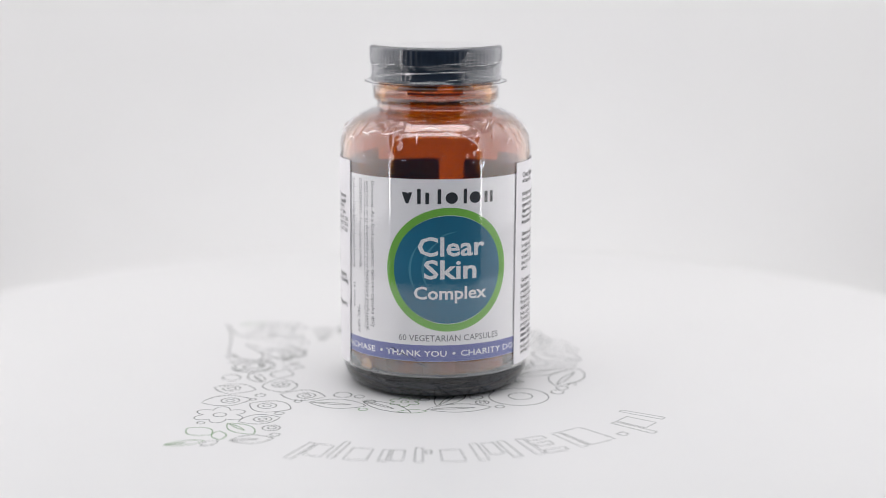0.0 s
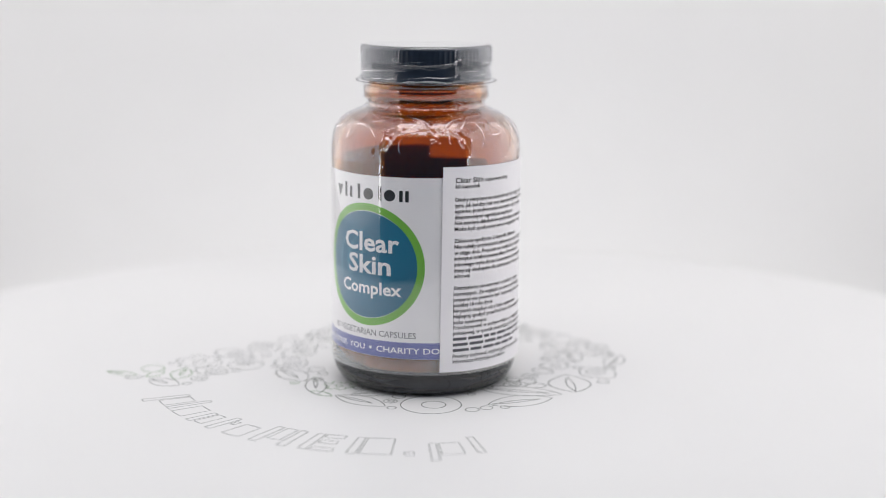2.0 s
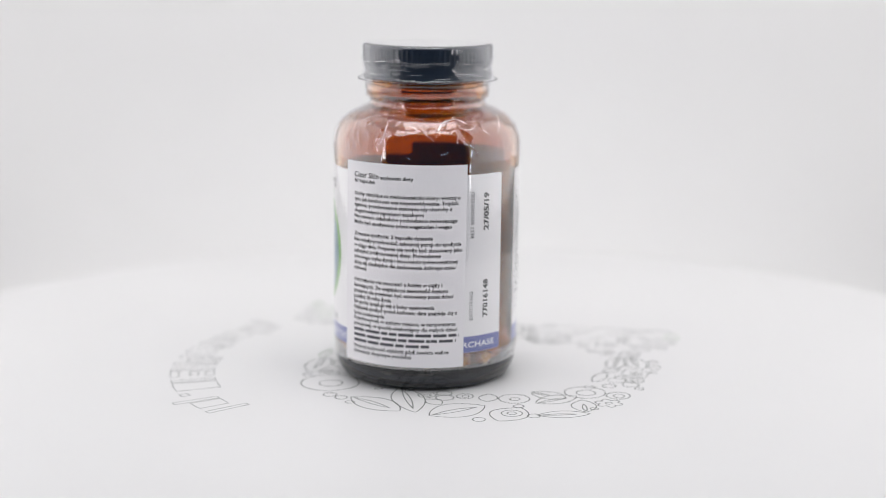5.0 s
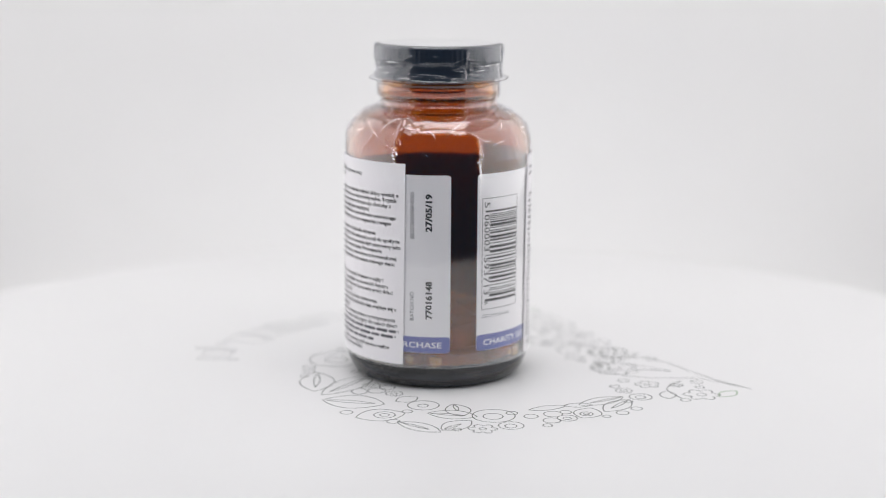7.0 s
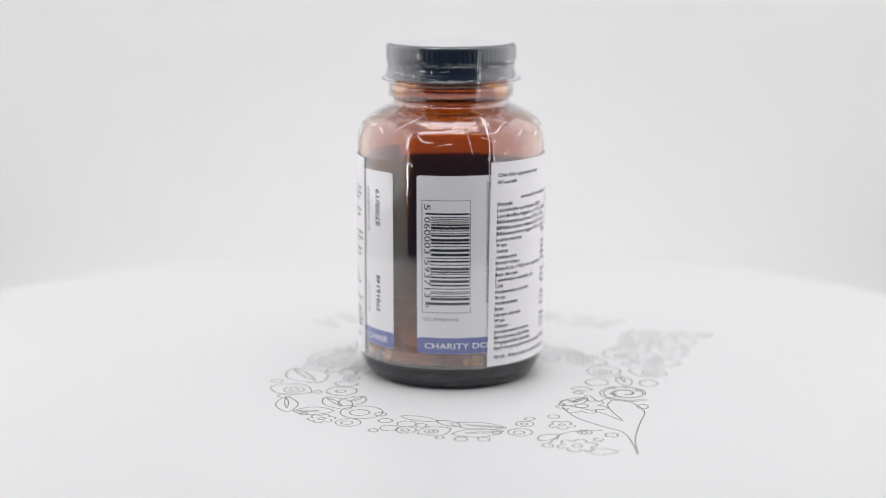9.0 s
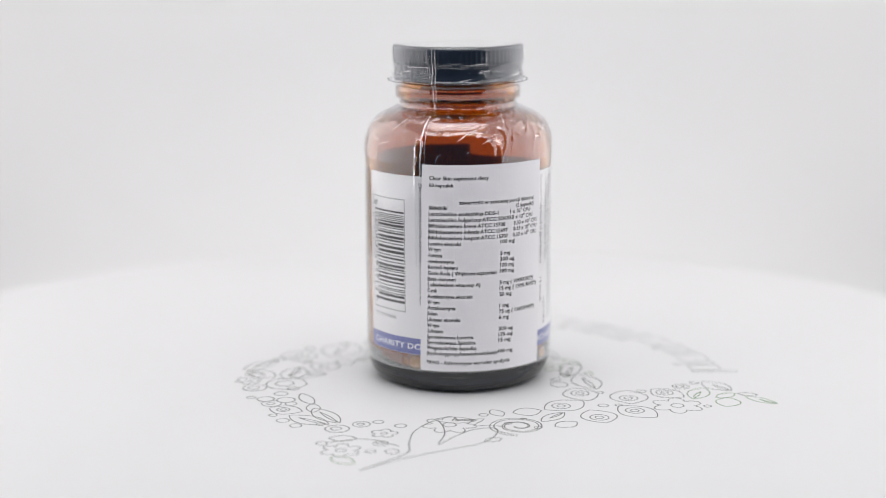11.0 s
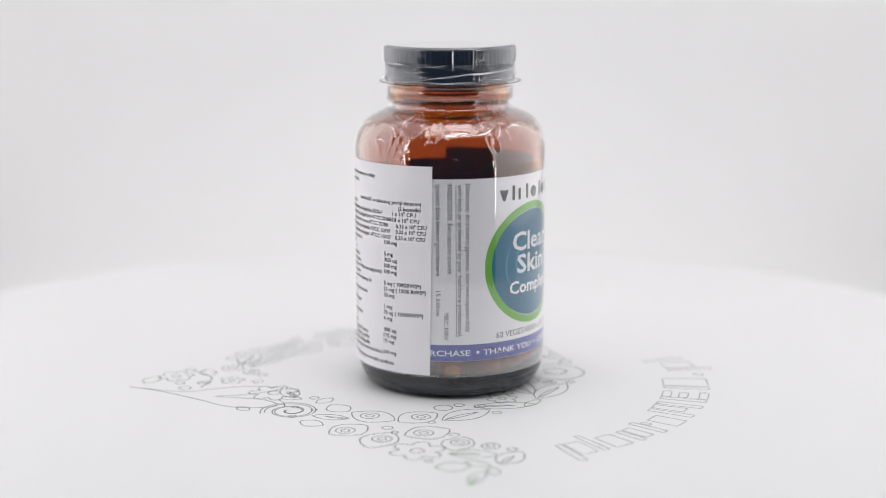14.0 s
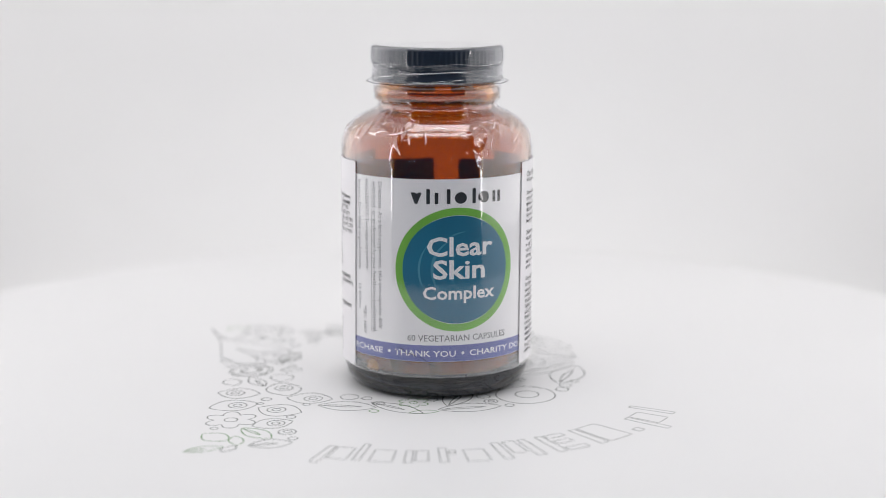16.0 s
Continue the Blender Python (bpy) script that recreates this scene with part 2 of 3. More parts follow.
def leaf(px, py, length, width, turn, vein=0.6, eye=0.0, material=None, bulge=0.5):
    """A pointed leaf outline about its middle, turned anticlockwise from the right, with a vein or an eye in it."""
    bm = bmesh.new()
    cx, cy = logo(px, py)
    c, s = math.cos(radians(turn)), math.sin(radians(turn))
    k = 0.000915

    def at(u, v):
        return (cx + (u * c - v * s) * k, cy + (u * s + v * c) * k)
    n = 18
    up = [(length * (i / n - 0.5), width / 2 * math.sin(math.pi * (i / n) ** (0.5 + bulge)) ** 0.8) for i in range(n + 1)]
    lo = [(u, -v * 0.9) for u, v in reversed(up)][1:-1]
    ribbon(bm, [at(u, v) for u, v in up + lo], True)
    if vein:
        ribbon(bm, [at(length * (-0.45 + vein * i / 8), width * 0.10 * math.sin(i / 8 * math.pi)) for i in range(9)], False)
        ribbon(bm, [at(length * (-0.45 + vein * i / 8), -width * 0.07 * math.sin(i / 8 * math.pi)) for i in range(9)], False)
    if eye:
        for q, m in ((eye, 14), (eye * 0.45, 10)):
            ribbon(bm, [at(length * 0.08 + q * math.cos(2 * math.pi * i / m), q * math.sin(2 * math.pi * i / m)) for i in range(m)], True)
    part("leaf_engraving", bm, material or GROOVE, table)


def flower(px, py, r, petals=5, material=None):
    bm = bmesh.new()
    cx, cy = logo(px, py)
    k = 0.000915
    pts = []
    for i in range(petals * 10):
        a = 2 * math.pi * i / (petals * 10)
        q = r * k * (0.62 + 0.38 * abs(math.sin(a * petals / 2)))
        pts.append((cx + q * math.cos(a), cy + q * math.sin(a)))
    ribbon(bm, pts, True)
    ribbon(bm, [(cx + 0.25 * r * k * math.cos(i), cy + 0.25 * r * k * math.sin(i)) for i in [j * math.pi / 5 for j in range(10)]], True)
    part("flower_engraving", bm, material or GROOVE, table)


def spiral(px, py, r, turns=2.2):
    bm = bmesh.new()
    cx, cy = logo(px, py)
    n = 70
    ribbon(bm, [(cx + r * 0.000915 * (1 - 0.85 * i / n) * math.cos(-2 * math.pi * turns * i / n + 2.6), cy + r * 0.000915 * (1 - 0.85 * i / n) * math.sin(-2 * math.pi * turns * i / n + 2.6)) for i in range(n)], False)
    ribbon(bm, [(cx + r * 0.000915 * 0.86 * (1 - 0.85 * i / n) * math.cos(-2 * math.pi * turns * i / n + 2.6), cy + r * 0.000915 * 0.86 * (1 - 0.85 * i / n) * math.sin(-2 * math.pi * turns * i / n + 2.6)) for i in range(n)], False)
    part("spiral_engraving", bm, GROOVE, table)


def outline(points, closed=True):
    """A drawn outline through a few corners."""
    bm = bmesh.new()
    ribbon(bm, [logo(*p) for p in smooth_profile(points + points[:1] if closed else points, 5)][:-1 if closed else None], closed)
    part("leaf_engraving", bm, GROOVE, table)


# stem, from its top to its foot
tulip = [(62, 89), (66, 104), (68, 121), (69, 133), (74, 141), (81, 145), (83, 138), (79, 129), (74, 121), (84, 128), (97, 131), (90, 120), (79, 113), (71, 109), (65, 97)]
outline(tulip)
outline([(98, 139), (94, 136), (92, 146), (87, 140), (85, 144), (82, 148)], False)
outline([(91, 90), (90, 100), (86, 105), (78, 109)], False)
leaf(73, 88, 10, 6, 20, 0, material=GROOVE_GREEN)
flower(82, 91, 6.5, 6)
leaf(93, 96, 9, 6, 60, 0)
ring(91, 88, 1.8)
ring(77, 99, 1.6)
ring(74, 105, 2.2)
ring(83, 105, 2.4, 1.1)
flower(92, 110, 4.5, 5)
ring(97, 118, 2.0)
flower(91, 133, 9, 7)
leaf(95, 137, 14, 7, 60, 0.5)
leaf(71, 139, 6, 4, 90, 0)
spiral(80, 153, 10.5)
ring(76, 158, 1.3)
ring(84, 151, 1.2)
ring(86, 158, 1.1)
ring(96, 148, 1.6)
leaf(96, 153, 8, 5, 180, 0)
leaf(75, 168, 9, 7, 100, 0)
leaf(84, 168, 13, 6, 115, 0.6)
leaf(93, 163, 10, 9, 80, 0)
leaf(78, 182, 15, 13, 170, 0, 3.2)
leaf(94, 178, 17, 13, 100, 0, 3.2)
leaf(77, 197, 17, 13, 15, 0, 3.2)
leaf(93, 203, 16, 14, 155, 0, 3.2)
ring(88, 190, 1.8)
ring(86, 195, 1.2)
ring(102, 197, 1.3)
flower(77, 213, 9, 6)
leaf(91, 218, 14, 11, 20, 0, 3.0)
ring(97, 211, 1.6)
ring(72, 222, 1.3)
leaf(73, 231, 11, 9, 140, 0, material=GROOVE_GREEN)
leaf(86, 228, 15, 8, -50, 0.6, material=GROOVE_GREEN)
ring(96, 227, 3.0, 1.4)
ring(98, 234, 1.6)
leaf(80, 235, 9, 5, 100, 0, material=GROOVE_GREEN)
leaf(91, 239, 14, 9, 10, 0.6)
leaf(70, 243, 13, 5, 20, 0.5, material=GROOVE_GREEN)
leaf(78, 243, 7, 4, 50, 0)

# bowl, clockwise from the stem
ring(103, 98, 4.0, 1.8)
ring(104, 107, 3.0, 1.2)
ring(104, 113, 1.8)
ring(110, 95, 1.5)
leaf(116, 93, 17, 9, 28, 0.7)
leaf(118, 100, 19, 8, 5, 0.7)
ring(112, 87, 2.0)
ring(119, 85, 2.2)
ring(126, 84, 1.4)
leaf(130, 90, 12, 10, 45, 0, 2.2)
leaf(128, 99, 10, 5, 160, 0)
ring(139, 88, 3.4, 1.4)
ring(145, 88, 3.0)
ring(141, 94, 3.2)
ring(136, 94, 2.0)
leaf(139, 101, 14, 5, -5, 0)
ring(149, 95, 2.4)
ring(149, 84, 1.6)
ring(160, 89, 4.2, 2.0)
ring(160, 101, 7.2, 3.4)
flower(170, 90, 4.8, 6)
ring(153, 101, 2.0)
leaf(176, 97, 14, 9, 200, 0.6)
leaf(172, 108, 17, 10, 140, 0.7)
leaf(168, 112, 14, 9, 75, 0.5)
leaf(188, 101, 18, 8, 115, 0.7)
ring(178, 93, 1.4)
ring(193, 110, 2.2)
ring(176, 122, 5.4, 1.8)
leaf(194, 118, 17, 14, 170, 0, 3.6)
ring(184, 118, 1.8)
leaf(178, 131, 9, 7, 10, 0)
ring(203, 126, 2.2)
leaf(196, 136, 22, 16, 140, 0.8)
ring(179, 139, 3.0, 1.2)
ring(183, 145, 3.2)
ring(178, 147, 2.8)
ring(182, 152, 3.2, 1.4)
leaf(189, 147, 8, 6, 60, 0)
leaf(190, 156, 29, 12, 30, 0.8, bulge=0.35)
leaf(198, 165, 24, 13, 65, 0.75)
ring(178, 160, 1.6)
flower(174, 166, 5, 5)
ring(180, 171, 1.4)
ring(195, 179, 2.2)
ring(199, 174, 1.6)
ring(193, 184, 2.4)
ring(179, 190, 10.4, 4.2)
flower(166, 181, 5, 6)
ring(171, 176, 1.4)
ring(164, 191, 2.4)
ring(172, 202, 1.6)
leaf(155, 192, 21, 10, 65, 0.7)
leaf(158, 204, 22, 10, 8, 0.7)
ring(166, 197, 2.4, 1.1)
ring(160, 187, 1.6)
flower(139, 197, 5.5, 6, GROOVE_GREEN)
ring(146, 194, 1.8)
leaf(133, 203, 22, 8, -40, 0.6)
leaf(142, 208, 10, 4, 5, 0, material=GROOVE_GREEN)
ring(127, 197, 2.0)
leaf(116, 200, 20, 11, -12, 0.7)
ring(125, 206, 1.6, 0, GROOVE_GREEN)
ring(117, 189, 3.2)
ring(123, 191, 1.8)
leaf(103, 190, 16, 13, -10, 0, 3.2)


def arc_mark(a0, a1, r0, r1):
    """An outlined letter-sized bar on the arc under the ornament."""
    a0, a1 = (-24.3 + (a + 28.5) * 0.995 for a in (a0, a1))
    bm = bmesh.new()

    def at(a, r):
        return (-0.006 + r * math.sin(radians(a)), -0.006 - r * math.cos(radians(a)))
    k = 5
    pts = [at(a0 + (a1 - a0) * i / k, r0) for i in range(k + 1)] + [at(a1 - (a1 - a0) * i / k, r1) for i in range(k + 1)]
    ribbon(bm, pts, True)
    part("mark_engraving", bm, GROOVE_SHALLOW, table)


X0, XH, CH, DE = 0.0872, 0.0770, 0.0727, 0.0920
# upright and cross strokes of the wordmark, as plain outlined bars
for a0, a1, r0, r1 in (
        (-28.5, -27.0, DE, XH), (-26.4, -22.6, X0, XH), (-21.4, -20.0, X0, CH), (-18.2, -13.8, X0, XH), (-11.6, -10.1, X0, XH), (-9.5, -7.0, X0 - 0.001, XH),
        (-4.8, -3.2, X0, CH + 0.002), (-2.6, -1.4, XH + 0.003, XH), (0.4, 4.8, X0, XH)):
    arc_mark(a0, a1, r0, r1)
for a0, a1, r0, r1 in (
        (7.4, 9.2, X0, CH), (10.2, 13.0, X0 - 0.004, CH), (14.0, 15.8, X0, CH), (18.6, 20.4, X0, CH), (21.0, 25.6, X0, X0 - 0.0028), (21.0, 25.0, 0.0808, 0.078), (21.0, 25.6, CH + 0.0028, CH),
        (28.4, 30.2, X0, CH), (30.8, 37.0, X0, CH), (39.5, 41.3, X0, X0 - 0.0028), (44.5, 46.0, DE, XH), (46.6, 51.0, X0, XH), (53.5, 55.0, X0, CH)):
    arc_mark(a0, a1, r0, r1)


# ---- the jar ----
jar = tagged(new("supplement_jar"), "amber glass capsule jar with black cap, printed label and shrink film", "jar")

outer = [(RB - 0.00003, 0.0141), (RB, 0.01415), (RB, 0.0144), (RB, 0.074)]
outer += smooth_profile([(RB, 0.0745), (0.0301, 0.0785), (0.0287, 0.0826), (0.0262, 0.0855), (0.0228, 0.0876), (0.0200, 0.0887), (0.0186, 0.0899)], 5)
outer += [(0.0184, 0.0915), (0.0190, 0.0922), (0.0199, 0.0927), (0.0200, 0.0955), (0.0196, 0.0963), (0.0184, 0.0966), (0.0184, 0.1060)]
inner = [(0.0168, 0.1060), (0.0166, 0.0895)] + smooth_profile([(0.0172, 0.0885), (0.0220, 0.0854), (0.0258, 0.0824), (0.0276, 0.0780), (0.0280, 0.0735)], 4)
inner += [(0.0280, 0.0141)]
glass = part("glass_jar", revolve(outer + inner, 128), AMBER, jar, "amber brown glass jar", True)
foot = part("glass_wall", revolve([(RB - 0.00003, 0.0141), (RB, 0.01405), (RB, 0.0139), (RB, 0.0084), (RB, 0.00825), (RB - 0.00003, 0.0082), (0.0280, 0.0082), (0.0280, 0.0141)], 128), AMBER, jar, "amber glass wall under the label", True)
foot.visible_shadow = False
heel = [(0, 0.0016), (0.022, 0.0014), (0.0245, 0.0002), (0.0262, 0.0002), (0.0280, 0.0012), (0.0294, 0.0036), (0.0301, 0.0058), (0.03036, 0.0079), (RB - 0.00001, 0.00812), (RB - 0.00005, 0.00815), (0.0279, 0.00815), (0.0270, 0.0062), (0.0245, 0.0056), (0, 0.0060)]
part("glass_base", revolve(heel, 128), AMBER_DARKENED, jar, "thick glass foot, tinted dark for its depth and dim reflection", True)


def knurled_cap():
    n = 240
    prof = [(0.0, 0.1084, 0), (0.0150, 0.1084, 0), (0.0168, 0.1086, 0), (0.0178, 0.1091, 0), (0.0200, 0.1092, 0), (0.0209, 0.1089, 0), (0.0210, 0.1082, 1), (0.0210, 0.1046, 1), (0.0207, 0.1038, 0), (0.0204, 0.1026, 0),
            (0.0204, 0.1004, 0), (0.0207, 0.0998, 0), (0.0209, 0.0992, 0), (0.0208, 0.0986, 0), (0.0208, 0.0983, 0), (0.0202, 0.0982, 0), (0.0194, 0.0984, 0), (0.0193, 0.1070, 0), (0, 0.1072, 0)]
    bm = bmesh.new()
    rings = []
    for r, z, kn in prof:
        rings.append([bm.verts.new((0, 0, z))] if r == 0 else [bm.verts.new(on_jar(360 * k / n, z, r - (0.00035 if kn and k % 3 == 0 else 0))) for k in range(n)])
    for a, b in zip(rings, rings[1:]):
        for k in range(n):
            j = (k + 1) % n
            if len(a) == 1:
                bm.faces.new((a[0], b[j], b[k]))
            elif len(b) == 1:
                bm.faces.new((a[k], a[j], b[0]))
            else:
                bm.faces.new((a[k], a[j], b[j], b[k]))
    bmesh.ops.recalc_face_normals(bm, faces=bm.faces)
    return bm


cap = part("cap", knurled_cap(), CAP, jar, "black screw cap with a ribbed rim", True)


# capsules at the jar's bottom
def capsule_mesh():
    prof = [(0, -0.0105)] + [(0.0036 * math.cos(radians(a)), -0.0069 + 0.0036 * math.sin(radians(a))) for a in (-60, -30, 0)]
    prof += [(0.0036, -0.0005), (0.0038, -0.0004), (0.0038, 0.0065)] + [(0.0038 * math.cos(radians(a)), 0.0067 + 0.0038 * math.sin(radians(a))) for a in (30, 60)] + [(0, 0.0105)]
    bm = revolve(prof, 14)
    me = bpy.data.meshes.new("capsule")
    bm.to_mesh(me)
    bm.free()
    me.materials.append(CAPSULE)
    for p in me.polygons:
        p.use_smooth = True
    return me


cap_me = capsule_mesh()
rnd = random.Random(4)
for layer in range(2):
    for k in range(11):
        a = k * 360 / 11 + layer * 17 + rnd.uniform(-5, 5)
        c = new("capsule", cap_me)
        c.parent = jar
        c.matrix_basis = Matrix.Translation(on_jar(a, 0.0092 + layer * 0.0074, 0.0226 if k % 2 else 0.0185)) @ pose(0, 0, 0, 90 + rnd.uniform(-8, 8), 0, a + (90 if k % 2 else 40) + rnd.uniform(-20, 20))
    for k in range(3):
        c = new("capsule", cap_me)
        c.parent = jar
        c.matrix_basis = Matrix.Translation((0.0078 * (k - 1), rnd.uniform(-0.001, 0.001), 0.0095 + layer * 0.0075)) @ pose(0, 0, 0, 90, 0, rnd.uniform(-15, 15))

# ---- the printed label round the jar ----
LR = RB + 0.00005
TR = LR + 0.00016
label = part("label", wrap_sheet(177.5, 521.0, 0.0128, 0.0703, LR, 0.00012, 0.0005), PAPER, jar, "white paper label with print")
part("band", wrap_sheet(177.6, 520.9, 0.0129, 0.0181, LR + 0.00009, 0.00006, 0.0004), VIOLET, label, "violet band")
part("ring_print", blob_on_jar(8.0, 0.0420, 0.0197, 0.0195, TR, inner=0.88), GREEN, label, "green ring")
part("roundel", blob_on_jar(8.0, 0.0420, 0.01755, 0.0170, TR), TEAL, label, "teal blue roundel")
TT = TR + 0.00006
# pale crescents in the roundel, painted for the highlights on it
for k, (c0, rr, wd, t0, t1) in enumerate(((2.5, 10.5, 0.9, 115, 225), (0.5, 12.6, 0.7, 140, 215), (5.5, 8.0, 0.5, 130, 240), (3.5, 12.0, 0.4, 95, 130))):
    bm = bmesh.new()
    rows = []
    for i in range(25):
        f = i / 24
        ang = radians(t0 + (t1 - t0) * f)
        w = wd * math.sin(math.pi * f) * 0.5 + 0.02
        rows.append([bm.verts.new(on_jar(8.0 + math.degrees((c0 + q * math.cos(ang)) / 1000 / RB), 0.0420 + q * math.sin(ang) / 1000, TR + 0.00003)) for q in (rr - w, rr + w)])
    for p, q in zip(rows, rows[1:]):
        bm.faces.new((p[0], q[0], q[1], p[1]))
    part("painted_sheen", bm, TEAL_GLINT, label)
# the maker's name: a row of plain shapes
def wedge_on_jar(a0, a1, z0, z1, r):
    bm = bmesh.new()
    mid = (a0 + a1) / 2
    bm.faces.new([bm.verts.new(on_jar(a, z, r)) for a, z in ((mid - 0.8, z0), (mid + 0.8, z0), (a1, z1), (a0, z1))])
    return bm


part("mark", wedge_on_jar(-19.6, -13.2, 0.0627, 0.0662, TR), INK, label)
for a, hg in ((-10.4, 4.6), (-5.6, 3.5), (1.4, 4.6), (16.6, 4.6), (29.8, 3.5), (33.4, 3.5)):
    part("mark", bar_on_jar(a, 0.0627, 0.0011, hg / 1000, TR), INK, label)
for a in (9.6, 23.8):
    part("mark", blob_on_jar(a, 0.0645, 0.0019, 0.0018, TR, n=24), INK, label)
for tx, a, z, hh, w in (("Clear", -10.1, 0.0465, 0.0059, 0.0213), ("Skin", -6.5, 0.0393, 0.0059, 0.0166), ("Complex", -12.4, 0.0328, 0.0040, 0.0233)):
    lettering(label, tx, a, z, TT, hh, w, material=INK_WHITE, weight=0.022, fine=False)
lettering(label, "60 VEGETARIAN CAPSULES", -21.7, 0.0194, TR, 0.0020, 0.0328, material=INK_GREY, fine=False)
for tx, a, w in (("RCHASE", -61.7, 0.0126), ("THANK YOU", -30.0, 0.0196), ("CHARITY DO", 15.3, 0.0206), ("RCHASE", 132.2, 0.0126), ("CHARITY DO", 182.2, 0.0205)):
    lettering(label, tx, a, 0.0145, TR, 0.0019, w, material=INK_WHITE, weight=0.012, fine=False)
for a in (-33.4, 11.2):
    part("dot", blob_on_jar(a, 0.0155, 0.0005, 0.0005, TR, n=14), INK_WHITE, label)
for tx, a, z0, z1, hh in (("Directions. As a food supplement, take two capsules daily", -40.7, 68.8, 22.2, 1.5), ("with food, or as directed by your healthcare professional.", -45.2, 68.6, 20.7, 1.5),
                          ("INGREDIENTS: Two capsules provide:", -51.2, 69.0, 40.4, 1.5), ("Synbiotic Daily blend of good bacteria", -58.0, 68.8, 40.1, 1.5),
                          ("15 billion", -58.0, 35.3, 27.5, 1.4), ("*SEC NRV", -53.4, 28.6, 19.6, 1.4), ("Zinc contributes to the maintenance of normal skin.", 219.7, 68.3, 29.0, 1.2)):
    lettering(label, tx, a, z0 / 1000, TR, hh / 1000, (z0 - z1) / 1000, -90, INK_GREY)
part("rule", bar_on_jar(-46.4, 0.0208, 0.00015, 0.0478, TR), INK_GREY, label)

# batch panel
for tx, a, z0, z1, hh, m, wt in (("BEST BEFORE END", 139.2, 50.1, 64.9, 1.3, INK_GREY, 0.0), ("27/05/19", 149.7, 52.3, 64.4, 1.95, INK, 0.04), ("BATCH NO", 139.0, 23.4, 32.8, 1.3, INK_GREY, 0.0), ("77016148", 149.8, 24.0, 36.3, 1.9, INK, 0.036)):
    lettering(label, tx, a, z0 / 1000, TR, hh / 1000, (z1 - z0) / 1000, 90, m, wt)

# bar code panel: frame, digits that read downwards and bars that lie flat
for a, z, w, hg in ((180.7, 26.3, 0.15, 36.2), (209.6, 26.3, 0.15, 36.2), (180.7, 26.3, 15.4, 0.15), (180.7, 62.4, 15.4, 0.15)):
    part("rule", bar_on_jar(a, z / 1000, w / 1000, hg / 1000, TR), INK, label)
z = 0.0585
rb = random.Random(13)
while z > 0.0297:
    thick = rb.choice((0.00028, 0.00028, 0.00056, 0.00084))
    long = 0.0017 if (z > 0.0578 or z < 0.0308 or 0.0437 < z < 0.0450) else 0
    part("bar", bar_on_jar(186.2 - math.degrees(long / RB), z - thick, 0.0122 + long, thick, TR), INK, label)
    z -= thick + rb.choice((0.0003, 0.0003, 0.0006, 0.0007))
for tx, z0, z1 in (("5", 61.2, 59.4), ("060003", 57.2, 45.4), ("593713", 43.4, 31.2)):
    lettering(label, tx, 182.2, z0 / 1000, TR, 0.0021, (z0 - z1) / 1000, -90, INK)
lettering(label, ">", 182.6, 0.0276, TR, 0.0016, 0.0014, 0, INK)
lettering(label, "CSC 371/2016/V2", 181.2, 0.0236, TR, 0.0011, 0.0115, 0, INK_GREY)

# ---- two paper stickers outside the film ----
SR = RB + 0.00050
ST = SR + 0.00015
front_sticker = part("sticker", wrap_sheet(54.0, 132.6, 0.0086, 0.0737, SR, 0.00011, lean=1.3), STICKER, jar, "white paper sticker with Polish text")
back_sticker = part("sticker", wrap_sheet(220.2, 298.3, 0.0082, 0.0742, SR, 0.00011, lean=2.0), STICKER, jar, "white paper sticker with a list of contents")

lettering(front_sticker, "Clear Skin", 62.4, 0.0687, ST, 0.0017, 0.0096, weight=0.017)
lettering(front_sticker, "suplement diety", 81.7, 0.0687, ST, 0.0012, 0.0107, weight=0.017)
LINES_A = (
    (67.0, "60 kapsułek", 8.8), (62.9, "Osoby cierpiące na niedoskonałości skóry, wiedzą o", 36.5), (61.1, "tym, jak bardzo jest ona nieprzewidywalna. Trądzik", 36.0),
    (59.3, "egzema, przedwczesne starzenie czy choroby z", 33.8), (57.4, "długotrwałymi ogniskami zapalnymi", 24.8), (55.6, "Nie zawiera składników pochodzenia zwierzęcego", 35.6),
    (53.7, "Może być spożywany przez wegetarian i wegan", 33.8), (50.0, "Zalecane spożycie: 2 kapsułki dziennie", 27.8), (48.1, "Nie należy przekraczać zalecanej porcji do spożycia", 37.0),
    (46.2, "w ciągu dnia. Preparat nie może być stosowany jako", 37.4), (44.4, "substytut zróżnicowanej diety. Prowadzenie", 30.4), (42.5, "zdrowego trybu życia i stosowanie zrównoważonej", 35.8),
    (40.6, "diety są niezbędne dla zachowania dobrego stanu", 35.2), (38.8, "zdrowia", 5.4), (35.0, "Ostrzeżenia: nie stosować u kobiet w ciąży i", 31.0),
    (33.1, "karmiących. Ze względu na zawartość łopianu", 32.8), (31.3, "preparat nie powinien być stosowany przez dzieci", 34.6), (29.5, "poniżej 18 roku życia", 14.6),
    (27.7, "Nr partii: znajduje się z boku opakowania", 28.6), (25.9, "Najlepiej spożyć przed końcem: data znajduje się z", 36.0), (24.0, "boku opakowania", 12.2),
    (22.3, "Przechowywać w suchym miejscu, w temperaturze", 35.6), (20.5, "pokojowej, w sposób niedostępny dla małych dzieci", 36.2), (13.1, "Prosimy zachować etykietę gdyż zawiera ważne", 33.4), (11.4, "informacje dotyczące produktu", 21.4))
for z, tx, w in LINES_A:
    lettering(front_sticker, tx, 61.7 + (z - 10) * 0.011, z / 1000, ST, 0.00122, w * 0.00098, weight=0.017)
